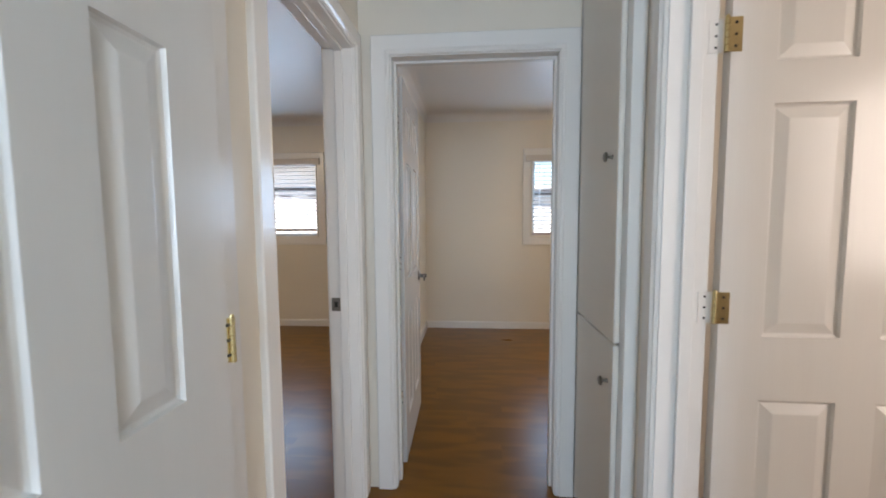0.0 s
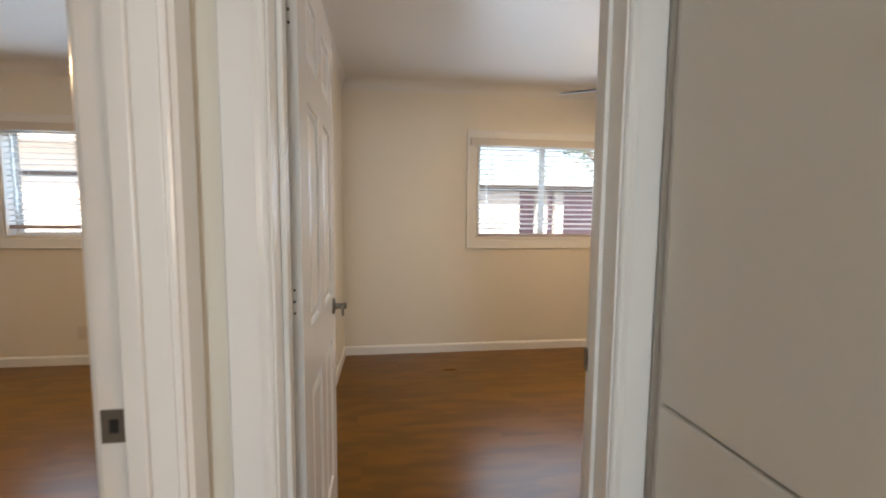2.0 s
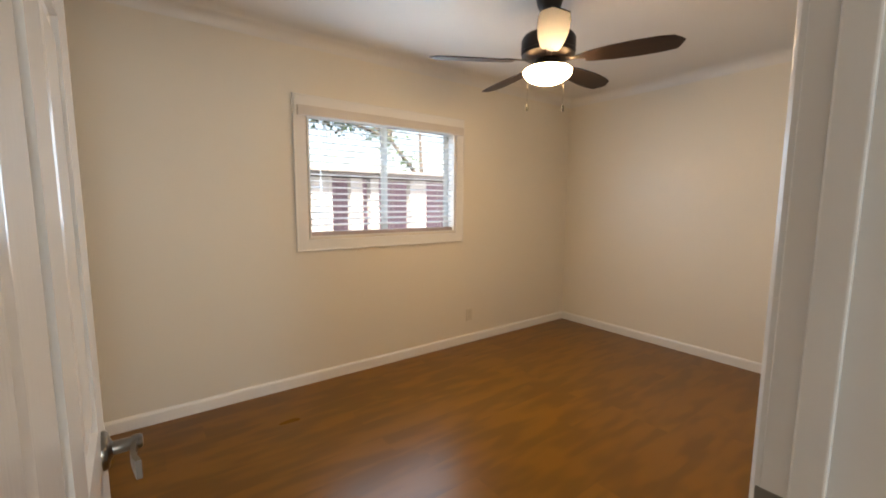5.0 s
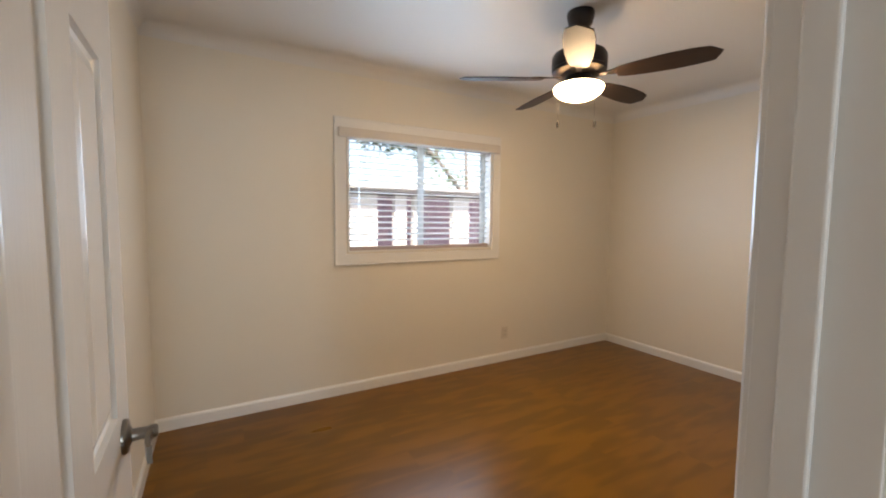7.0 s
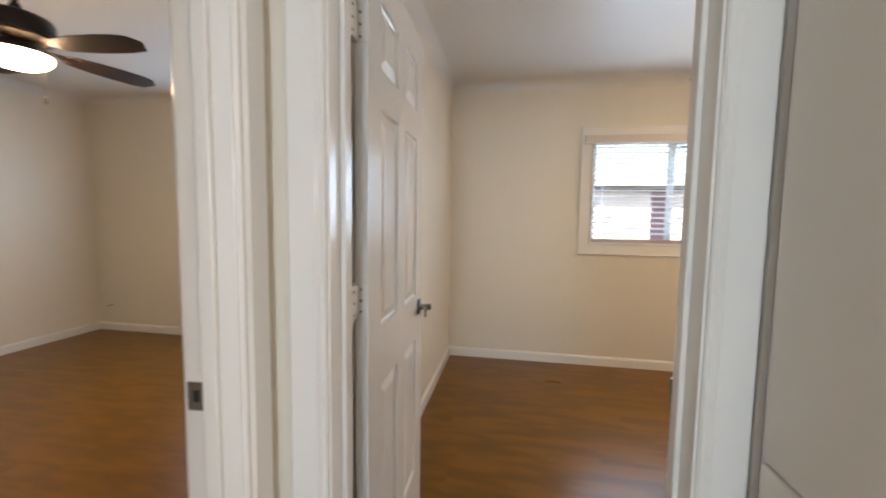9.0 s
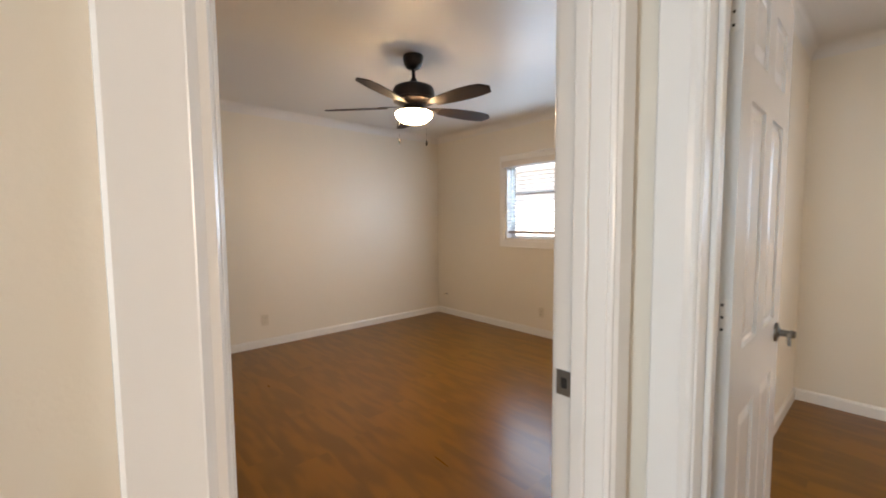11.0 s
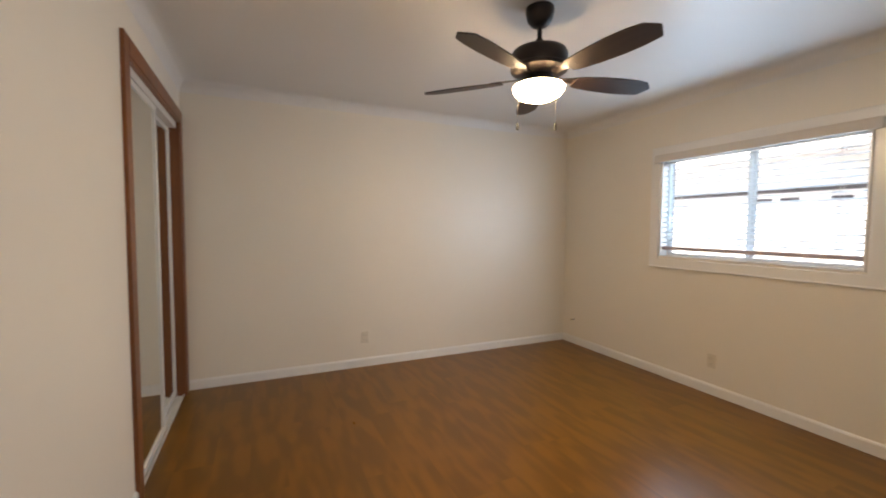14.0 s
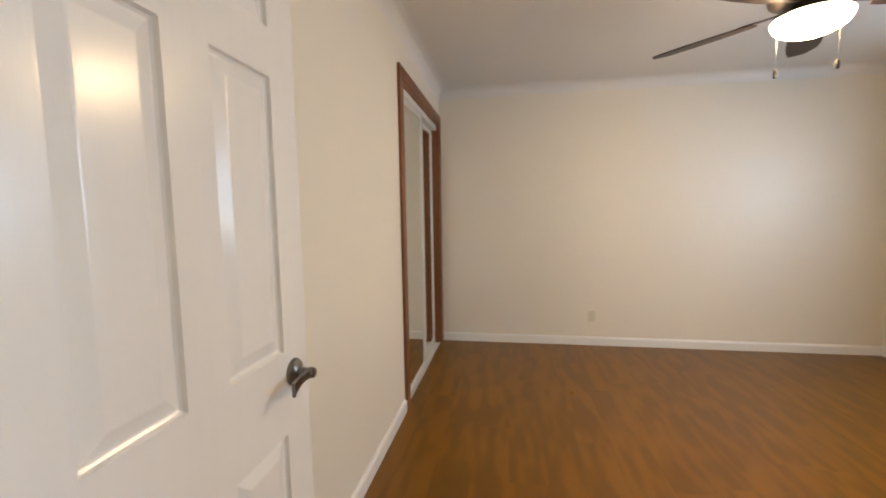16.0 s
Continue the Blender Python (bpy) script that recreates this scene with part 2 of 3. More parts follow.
def wall(name, axis, p0, p1, u0, u1, z0, z1, holes, mat, label):
    """A wall slab between p0 and p1 on its axis, from u0 to u1 along the other, with openings (u0, u1, z0, z1) cut through."""
    us = sorted({u0, u1, *[h[0] for h in holes], *[h[1] for h in holes]})
    zs = sorted({z0, z1, *[h[2] for h in holes], *[h[3] for h in holes]})
    nu, nz = len(us) - 1, len(zs) - 1

    def full(i, j):
        if not (0 <= i < nu and 0 <= j < nz):
            return False
        cu, cz = (us[i] + us[i + 1]) / 2, (zs[j] + zs[j + 1]) / 2
        return not any(h[0] < cu < h[1] and h[2] < cz < h[3] for h in holes)

    bm = bmesh.new()

    def P(p, u, z):
        return bm.verts.new((p, u, z) if axis == "x" else (u, p, z))

    for i in range(nu):
        for j in range(nz):
            if not full(i, j):
                continue
            a, b, c, d = us[i], us[i + 1], zs[j], zs[j + 1]
            bm.faces.new([P(p0, a, c), P(p0, b, c), P(p0, b, d), P(p0, a, d)])
            bm.faces.new([P(p1, a, c), P(p1, b, c), P(p1, b, d), P(p1, a, d)])
            for di, dj, q in ((-1, 0, ((a, c), (a, d))), (1, 0, ((b, c), (b, d))), (0, -1, ((a, c), (b, c))), (0, 1, ((a, d), (b, d)))):
                if not full(i + di, j + dj):
                    bm.faces.new([P(p0, *q[0]), P(p0, *q[1]), P(p1, *q[1]), P(p1, *q[0])])
    bmesh.ops.remove_doubles(bm, verts=bm.verts, dist=1e-5)
    return solid(name, bm, mat, label, "wall")


# ---- the house shell ----
CEILING = 2.50
XA0, XA1, YA0 = -3.99, -0.122, 0.92      # left bedroom
XB0, XB1, YB0 = -0.04, 4.14, 2.068      # right bedroom
YN = 4.825                               # inner face of the window wall
HX0, HX1, HY0, HY1 = 0.0, 1.04, -2.0, 1.950  # hall
DA = (1.10, 1.84)                        # opening into the left bedroom
DB = (0.148, 0.892)                      # opening into the right bedroom
DL = (0.241, 0.837)                      # closet door of the hall
DR = (0.50, 1.262)                       # side room door of the hall
HEAD = 2.035
WA = (-2.725, -1.335, 1.095, 1.99)
WB = (1.185, 2.505, 1.09, 1.99)
CL = (-3.88, -2.555, 0.0, 2.15)

wall("wall_north", "y", YN, YN + 0.15, -4.13, 4.28, 0, 2.6, [WA, WB], WALL, "cream painted bedroom wall with two windows")
wall("wall_west", "x", -4.13, XA0, -2.2, YN, 0, 2.6, [], WALL, "plain cream painted bedroom wall")
wall("wall_east", "x", XB1, 4.28, -2.2, YN, 0, 2.6, [], WALL, "plain cream painted bedroom wall")
wall("wall_closet", "y", YA0 - 0.12, YA0, XA0, XA1 - 0.001, 0, 2.6, [CL], WALL, "cream wall with a wood-framed closet opening")
wall("wall_hall_left", "x", XA1, HX0, HY0, HY1, 0, 2.6, [(DA[0] - 0.02, DA[1] + 0.02, 0, HEAD + 0.02), (DL[0], DL[1], 0, HEAD)], WALL, "cream hall wall with two doorways")
wall("wall_hall_end", "y", HY1, YB0, XA1, XB1, 0, 2.6, [(DB[0] - 0.02, DB[1] + 0.02, 0, HEAD + 0.02)], WALL, "cream hall end wall with a doorway")
wall("wall_between_bedrooms", "x", XA1, XB0, YB0, YN, 0, 2.6, [], WALL, "cream partition wall between two bedrooms")
wall("wall_hall_right", "x", HX1, 1.165, HY0, HY1, 0, 2.6, [(DR[0] - 0.02, DR[1] + 0.02, 0, HEAD + 0.02)], WALL, "cream hall wall with a doorway and cabinet")
# unseen closing wall; its opening is made up to hold the hall lamp
wall("wall_hall_south", "y", -2.2, HY0 - 0.05, -4.13, 4.28, 0, 2.6, [(0.1, 0.94, 0.85, 2.05)], WALL, "unseen cream wall closing the hall, with a lamp opening")
wall("wall_side_room", "x", 2.85, 2.95, HY0, HY1, 0, 2.6, [], WALL, "plain cream side room wall")
wall("wall_closet_back", "y", 0.20, 0.25, XA0, XA1, 0, 2.6, [], WALL, "plain cream closet back wall")


def coved_ceiling(name, x0, x1, y0, y1, r, label):
    """A flat ceiling whose edge curves down into the walls."""
    bm = bmesh.new()
    steps, rings = 6, []
    for k in range(steps + 1):
        a = math.pi / 2 * k / steps
        d, z = r * (1 - math.cos(a)), CEILING - r + r * math.sin(a)
        e = 0.001 + d
        rings.append([bm.verts.new(v) for v in ((x0 + e, y0 + e, z), (x1 - e, y0 + e, z), (x1 - e, y1 - e, z), (x0 + e, y1 - e, z))])
    for p, q in zip(rings, rings[1:]):
        for i in range(4):
            bm.faces.new((p[i], p[(i + 1) % 4], q[(i + 1) % 4], q[i]))
    bm.faces.new(rings[-1])
    box(bm, x0 + 0.002, x1 - 0.002, y0 + 0.002, y1 - 0.002, CEILING + 0.004, CEILING + 0.08)
    return solid(name, bm, CEIL, label, "ceiling", smooth=True)


coved_ceiling("ceiling_1", XA0, XA1, YA0, YN, 0.10, "white painted ceiling with coved edges")
coved_ceiling("ceiling_2", XB0, XB1, YB0, YN, 0.10, "white painted ceiling with coved edges")
coved_ceiling("ceiling_3", HX0, HX1, HY0 - 0.05, HY1, 0.03, "white painted hall ceiling")
coved_ceiling("ceiling_4", 1.165, 2.85, HY0, HY1, 0.03, "white painted side room ceiling")
bm = bmesh.new()
box(bm, -4.5, 4.65, -2.6, YN + 0.15, 2.605, 2.75)
box(bm, -4.5, 4.65, YN + 0.15, YN + 0.55, 2.62, 2.75)
solid("roof", bm, ROOFING, "flat grey roof with an eave over the windows", "roof")

# baseboards
BASE = [(0, 0), (0.014, 0), (0.014, 0.066), (0.010, 0.076), (0.004, 0.082), (0, 0.082)]


def baseboard(p, q, inward):
    """A moulded baseboard from p to q (floor points), thick towards inward."""
    d = Vector((q[0] - p[0], q[1] - p[1], 0))
    n = Vector((*inward, 0))
    m = Matrix.Translation((p[0], p[1], 0.001)) @ Matrix((n, (0, 0, 1), d.normalized())).transposed().to_4x4()
    bm = prism(bmesh.new(), BASE, d.length, m)
    return solid("baseboard", bm, TRIM, "white painted wooden baseboard along the wall", "baseboard")


baseboard((XA0, YN), (XA1, YN), (0, -1))
baseboard((XA0, YA0), (XA0, YN - 0.014), (1, 0))
baseboard((-2.47, YA0), (XA1, YA0), (0, 1))
baseboard((XA1, DA[1] + 0.10), (XA1, YN - 0.014), (-1, 0))
baseboard((XB0, YN), (XB1, YN), (0, -1))
baseboard((XB0, YB0), (XB0, YN - 0.014), (1, 0))
baseboard((XB1, YB0), (XB1, YN - 0.014), (-1, 0))
baseboard((DB[1] + 0.10, YB0), (XB1 - 0.014, YB0), (0, 1))

# ---- door frames ----
CASING = [(0, 0), (0, 0.009), (0.004, 0.013), (0.013, 0.012), (0.018, 0.015), (0.024, 0.019), (0.026, 0.0185), (0.09, 0.0185), (0.094, 0.015), (0.094, 0)]


def sweep_casing(bm, axis, p, out, u0, u1, head, width=0.094, profile=CASING, floor=0.002):
    """Casing legs and head round an opening; out: +1 or -1, the side of p that it stands proud of."""
    k = width / 0.094

    def at(u, z, d):
        return (p + out * d, u, z) if axis == "x" else (u, p + out * d, z)

    lines = []
    for w, d in profile:
        w *= k
        lines.append([bm.verts.new(at(*c, d)) for c in ((u0 - w, floor), (u0 - w, head + w), (u1 + w, head + w), (u1 + w, floor))])
    for a, b in zip(lines, lines[1:]):
        for i in range(3):
            bm.faces.new((a[i], a[i + 1], b[i + 1], b[i]))
    for i in (0, 3):
        bm.faces.new([c[i] for c in lines])
    return bm


def door_frame(name, axis, p0, p1, u0, u1, stop_at, label, sides=(0, 1), width=0.094, strike=None):
    """Jambs, head and stops lining an opening, with a casing on each side, and a strike plate."""
    top = thing(name, Matrix(), label, "door frame", kind="structure")

    def b(bm, pa, pb, ua, ub, za, zb, bev=0.002):
        return box(bm, pa, pb, ua, ub, za, zb, bev) if axis == "x" else box(bm, ua, ub, pa, pb, za, zb, bev)

    lo, hi = min(p0, p1) - 0.002, max(p0, p1) + 0.002
    for ua, ub in ((u0 - 0.019, u0), (u1, u1 + 0.019)):
        part("jamb", b(bmesh.new(), lo, hi, ua, ub, 0.002, HEAD), TRIM, top)
    part("head_jamb", b(bmesh.new(), lo, hi, u0 - 0.019, u1 + 0.019, HEAD + 0.0005, HEAD + 0.019), TRIM, top)
    for ua, ub in ((u0, u0 + 0.012), (u1 - 0.012, u1)):
        part("door_stop", b(bmesh.new(), stop_at, stop_at + 0.035, ua, ub, 0.002, HEAD - 0.012, 0.003), TRIM, top)
    part("door_stop", b(bmesh.new(), stop_at, stop_at + 0.035, u0 + 0.001, u1 - 0.001, HEAD - 0.012, HEAD, 0.003), TRIM, top)
    if 0 in sides:
        part("casing", sweep_casing(bmesh.new(), axis, lo + 0.002, -1, u0 - 0.005, u1 + 0.005, HEAD + 0.005, width), TRIM, top)
    if 1 in sides:
        part("casing", sweep_casing(bmesh.new(), axis, hi - 0.002, 1, u0 - 0.005, u1 + 0.005, HEAD + 0.005, width), TRIM, top)
    if strike:
        pa, u, s = strike
        bm = bmesh.new()
        for za, zb, wa, wb in ((-0.03, -0.013, -0.02, 0.02), (0.013, 0.03, -0.02, 0.02), (-0.013, 0.013, -0.02, -0.008), (-0.013, 0.013, 0.008, 0.02)):
            b(bm, pa + wa, pa + wb, u, u + s * 0.0025, 0.93 + za, 0.93 + zb, 0)
        plate = part("strike_plate", bm, NICKEL, top, "satin nickel strike plate")
        # thin dark slab, its colour standing in for the shade inside the hole
        part("latch_hole", b(bmesh.new(), pa - 0.008, pa + 0.008, u, u + s * 0.001, 0.917, 0.943, 0), DARK, plate)
    return top


door_frame("door_frame_1", "x", XA1, HX0, DA[0], DA[1], -0.075, "white painted door frame with casing and strike plate", strike=(-0.097, DA[1], -1), width=0.08)
door_frame("door_frame_2", "y", HY1, YB0, DB[0], DB[1], 2.003, "white painted door frame with stepped casing", width=0.085, strike=(2.054, DB[1], -1))
door_frame("door_frame_3", "x", HX1, 1.165, DR[0], DR[1], 1.09, "white painted door frame of the side room", sides=(0,), width=0.07)


# ---- doors ----
def raised_panel(w, h, v, s):
    """A moulded raised panel w by h, its rim at depth v, s the side it faces (+1 or -1 in y)."""
    bm = bmesh.new()
    loops = []
    for inset, depth in ((0, 0), (0.003, 0.008), (0.008, 0.011), (0.011, 0.011), (0.038, 0.002), (0.041, 0.0015)):
        y = v - s * depth
        loops.append([bm.verts.new(c) for c in ((inset, y, inset), (w - inset, y, inset), (w - inset, y, h - inset), (inset, y, h - inset))])
    for a, b in zip(loops, loops[1:]):
        for i in range(4):
            bm.faces.new((a[i], a[(i + 1) % 4], b[(i + 1) % 4], b[i]))
    bm.faces.new(loops[-1])
    return bm


def panel_door(name, m, width, label, thick=0.035, columns=None, middle=(0.98, 1.61)):
    """A six-panel door leaf: hinge edge at local x 0, it reaches to x = width; faces at y 0 and y -thick."""
    top = thing(name, m, label, "door", kind="structure")
    H = 2.02
    stile, mull = 0.115, 0.10
    pw = (width - 2 * stile - mull) / 2
    us = [0, *(columns or (stile, stile + pw, stile + pw + mull, width - stile)), width]
    zs = [0.008, 0.22, 0.80, middle[0], middle[1], 1.72, 1.905, H]
    bm = bmesh.new()
    for y in (0, -thick):
        for i in range(5):
            for j in range(7):
                if i in (1, 3) and j in (1, 3, 5):
                    continue
                bm.faces.new([bm.verts.new(c) for c in ((us[i], y, zs[j]), (us[i + 1], y, zs[j]), (us[i + 1], y, zs[j + 1]), (us[i], y, zs[j + 1]))])
    for q in (((0, zs[0]), (width, zs[0])), ((width, zs[0]), (width, H)), ((width, H), (0, H)), ((0, H), (0, zs[0]))):
        bm.faces.new([bm.verts.new(c) for c in ((q[0][0], 0, q[0][1]), (q[1][0], 0, q[1][1]), (q[1][0], -thick, q[1][1]), (q[0][0], -thick, q[0][1]))])
    bmesh.ops.remove_doubles(bm, verts=bm.verts, dist=1e-5)
    leaf = part("leaf", bm, DOOR, top)
    for s, v in ((1, 0), (-1, -thick)):
        for j in (1, 3, 5):
            for i in (1, 3):
                me = mesh_of("panel", raised_panel(us[i + 1] - us[i], zs[j + 1] - zs[j], v, s), DOOR)
                ob = new("panel", me)
                ob.parent = leaf
                ob.location = (us[i], 0, zs[j])
    return top


def lever_handle(door, x, z, thick, towards):
    """Round rose and curved flat lever on both faces; the lever points along towards (-1: to the hinge)."""
    for s, v in ((1, 0.0), (-1, -thick)):
        m = Matrix.Translation((x, v, z)) @ Matrix.Rotation(radians(-90 * s), 4, "X")
        rose = lathe(bmesh.new(), [(0, 0), (0.033, 0), (0.033, 0.004), (0.030, 0.008), (0.020, 0.010), (0.012, 0.014), (0.011, 0.038), (0.013, 0.041), (0.013, 0.051), (0.010, 0.055), (0, 0.056)], 28, m)
        h = part("handle", rose, NICKEL, door, "satin nickel lever handle with a round rose", True)
        bm = bmesh.new()
        n = 10
        rows = []
        for k in range(n + 1):
            t = k / n
            cx = x + towards * (0.092 * t - 0.006)
            cy = v + s * (0.048 - 0.012 * math.sin(math.pi * t) * 0.6)
            hw = 0.010 + 0.006 * t - 0.004 * math.sin(math.pi * t)
            cz = z - 0.006 * t * t
            rows.append([bm.verts.new(c) for c in ((cx, cy - 0.004, cz - hw), (cx, cy + 0.004, cz - hw), (cx, cy + 0.004, cz + hw), (cx, cy - 0.004, cz + hw))])
        for a, b in zip(rows, rows[1:]):
            for i in range(4):
                bm.faces.new((a[i], a[(i + 1) % 4], b[(i + 1) % 4], b[i]))
        bm.faces.new(rows[0])
        bm.faces.new(rows[-1])
        part("lever", bm, NICKEL, h, smooth=True)


def butt_hinge(parent, mat, z, knuckle, leaf_a, leaf_b, label="", mat_b=None):
    """A butt hinge: knuckle at (x, y); leaf_a and leaf_b are boxes (x0, x1, y0, y1) of its two leaves."""
    bm = bmesh.new()
    for k in range(5):
        lathe(bm, [(0, -0.044 + 0.018 * k), (0.006, -0.044 + 0.018 * k), (0.006, -0.0275 + 0.018 * k), (0, -0.0275 + 0.018 * k)], 12, Matrix.Translation((*knuckle, z)))
    lathe(bm, [(0, 0.045), (0.005, 0.045), (0.004, 0.05), (0, 0.051)], 12, Matrix.Translation((*knuckle, z)))
    h = part("hinge", bm, mat, parent, label)
    for (x0, x1, y0, y1), lm in ((leaf_a, mat), (leaf_b, mat_b or mat)):
        part("hinge_leaf", box(bmesh.new(), x0, x1, y0, y1, z - 0.044, z + 0.044), lm, h)
        for dz in (-0.03, 0.0, 0.03):
            cx, cy = (x0 + x1) / 2, (y0 + y1) / 2
            bs = bmesh.new()
            e = 0.0008
            if x1 - x0 > y1 - y0:
                box(bs, cx - 0.003, cx + 0.003, y0 - e, y1 + e, z + dz - 0.003, z + dz + 0.003)
            else:
                box(bs, x0 - e, x1 + e, cy - 0.003, cy + 0.003, z + dz - 0.003, z + dz + 0.003)
            part("screw", bs, DARK, h)


# bedroom door on the right, open a little past square into its room
door_b = panel_door("door_2", pose(0.126, 2.145, 0, 0, 0, 91.2), 0.70, "white six-panel door standing open into the bedroom")
lever_handle(door_b, 0.63, 0.925, 0.035, -1)
for hz in (0.37, 1.08, 1.79):
    butt_hinge(door_b, TRIM, hz, (-0.008, 0.0), (-0.0025, 0.0, -0.031, 0.0), (-0.077, -0.012, -0.012, -0.010), "painted steel hinge")
# bedroom door on the left, open square along the closet wall
door_a = panel_door("door_1", pose(-0.142, 1.052, 0, 0, 0, 180.0), 0.773, "white six-panel door standing open against the closet wall", columns=(0.217, 0.388, 0.490, 0.672), middle=(0.998, 1.615))
lever_handle(door_a, 0.708, 0.938, 0.035, -1)
for hz in (0.37, 1.08, 1.79):
    butt_hinge(door_a, NICKEL, hz, (-0.006, -0.041), (-0.0015, 0.0005, -0.033, -0.004), (-0.026, -0.006, -0.037, -0.035), "painted steel hinge")
# hall closet door, shut
door_l = panel_door("door_3", pose(0.037, DL[1] - 0.003, 0, 0, 0, -90), 0.590, "white six-panel closet door, shut, with a brass hinge", columns=(0.120, 0.248, 0.348, 0.476), middle=(1.014, 1.582))
for hz in (0.37, 1.08, 1.79):
    butt_hinge(door_l, BRASS, hz, (-0.004, 0.007), (0.0, 0.0035, 0.0003, 0.003), (-0.0105, -0.004, 0.0005, 0.003), "brass butt hinge")
# side room door, open into its room
door_r = panel_door("door_4", pose(1.194, 1.287, 0, 0, 0, -1.5), 0.725, "white six-panel door standing open into the side room")
for hz in (0.37, 1.06, 1.79):
    butt_hinge(door_r, BRASS, hz, (-0.012, -0.036), (-0.006, 0.026, -0.0375, -0.0352), (-0.052, -0.018, -0.0285, -0.0262), "brass butt hinge with one white leaf", TRIM)
bm = bmesh.new()
sweep_casing(bm, "x", HX0, 1, DL[0], DL[1] + 0.003, HEAD, 0.07)
solid("door_casing", bm, TRIM, "white painted casing round the closet door", "casing")

# ---- linen cabinet of the hall ----
cabinet = thing("linen_cabinet", Matrix(), "tall built-in linen cabinet with two cream flat doors and metal knobs", "cabinet")
bm = bmesh.new()
for y0, y1, z0, z1 in ((1.398, 1.447, 0.003, 2.4), (1.90, 1.930, 0.003, 2.4), (1.447, 1.90, 2.35, 2.4), (1.447, 1.90, 0.003, 0.08)):
    box(bm, 0.996, HX1, y0, y1, z0, z1, 0.003)
box(bm, 0.9845, HX1 - 0.002, 1.9305, 1.9490, 0.003, 2.4)
box(bm, 1.02, HX1 - 0.001, 1.45, 1.905, 0.003, 2.39)
part("face_frame", bm, TRIM, cabinet)
for z0, z1, kz in ((0.06, 0.889, 0.75), (0.894, 2.37, 1.51)):
    bm = bmesh.new()
    box(bm, 0.975, 0.9955, 1.437, 1.892, z0, z1, 0.007, 3)
    d = part("cabinet_door", bm, CASE, cabinet)
    k = lathe(bmesh.new(), [(0, 0), (0.008, 0), (0.007, 0.003), (0.0045, 0.006), (0.0045, 0.016), (0.009, 0.019), (0.016, 0.022), (0.0165, 0.025), (0.013, 0.029), (0, 0.031)], 24,
              Matrix.Translation((0.975, 1.487, kz)) @ Matrix.Rotation(radians(-90), 4, "Y"))
    part("knob", k, NICKEL, d, "round brushed metal knob", True)

# ---- windows ----
def window(name, o, sash, label):
    """Vinyl sliding window in the opening o, its lining, and a flat white casing inside."""
    x0, x1, z0, z1 = o
    top = thing(name, Matrix(), label, "window", kind="structure")
    y0, y1 = YN + 0.075, YN + 0.125
    bm = bmesh.new()
    for a in ((x0, x1, z0, z0 + 0.035), (x0, x1, z1 - 0.035, z1), (x0, x0 + 0.035, z0 + 0.035, z1 - 0.035), (x1 - 0.035, x1, z0 + 0.035, z1 - 0.035)):
        box(bm, a[0], a[1], y0, y1, a[2], a[3], 0.003)
    part("window_frame", bm, VINYL, top)
    xm = (x0 + x1) / 2
    part("meeting_rail", box(bmesh.new(), xm - 0.014, xm + 0.014, y0 + 0.004, y1 - 0.004, z0 + 0.036, z1 - 0.036, 0.003), VINYL, top)
    for a, b in ((x0 + 0.036, xm - 0.015), (xm + 0.015, x1 - 0.036)):
        s = part("sash", box(box(bmesh.new(), a, a + 0.012, y0 + 0.01, y0 + 0.035, z0 + 0.037, z1 - 0.037, 0.002), b - 0.012, b, y0 + 0.01, y0 + 0.035, z0 + 0.037, z1 - 0.037, 0.002), VINYL, top)
        p = part("pane", box(bmesh.new(), a + 0.0125, b - 0.0125, y0 + 0.02, y0 + 0.024, z0 + 0.037, z1 - 0.037), GLASS, s)
        p.visible_shadow = False
    bm = bmesh.new()
    t = 0.012
    for a in ((x0 + 0.001, x0 + t, z0 + 0.001, z1 - 0.001), (x1 - t, x1 - 0.001, z0 + 0.001, z1 - 0.001), (x0 + t, x1 - t, z0 + 0.001, z0 + t), (x0 + t, x1 - t, z1 - t, z1 - 0.001)):
        box(bm, a[0], a[1], YN - 0.012, YN + 0.074, a[2], a[3])
    part("window_lining", bm, TRIM, top)
    w = 0.085
    flat = [(0, 0), (0, 0.014), (0.004, 0.017), (w - 0.012, 0.018), (w - 0.008, 0.021), (w - 0.002, 0.021), (w, 0.018), (w, 0)]
    bm = bmesh.new()
    rings = []
    for d, h in flat:
        y = YN - h
        rings.append([bm.verts.new(c) for c in ((x0 - t - d, y, z0 - t - d), (x1 + t + d, y, z0 - t - d), (x1 + t + d, y, z1 + t + d), (x0 - t - d, y, z1 + t + d))])
    for a, b in zip(rings, rings[1:]):
        for i in range(4):
            bm.faces.new((a[i], a[(i + 1) % 4], b[(i + 1) % 4], b[i]))
    part("window_casing", bm, TRIM, top)
    return top


window("window_1", WA, 0, "white vinyl sliding window with a flat painted casing")
window("window_2", WB, 0, "white vinyl sliding window with a flat painted casing")


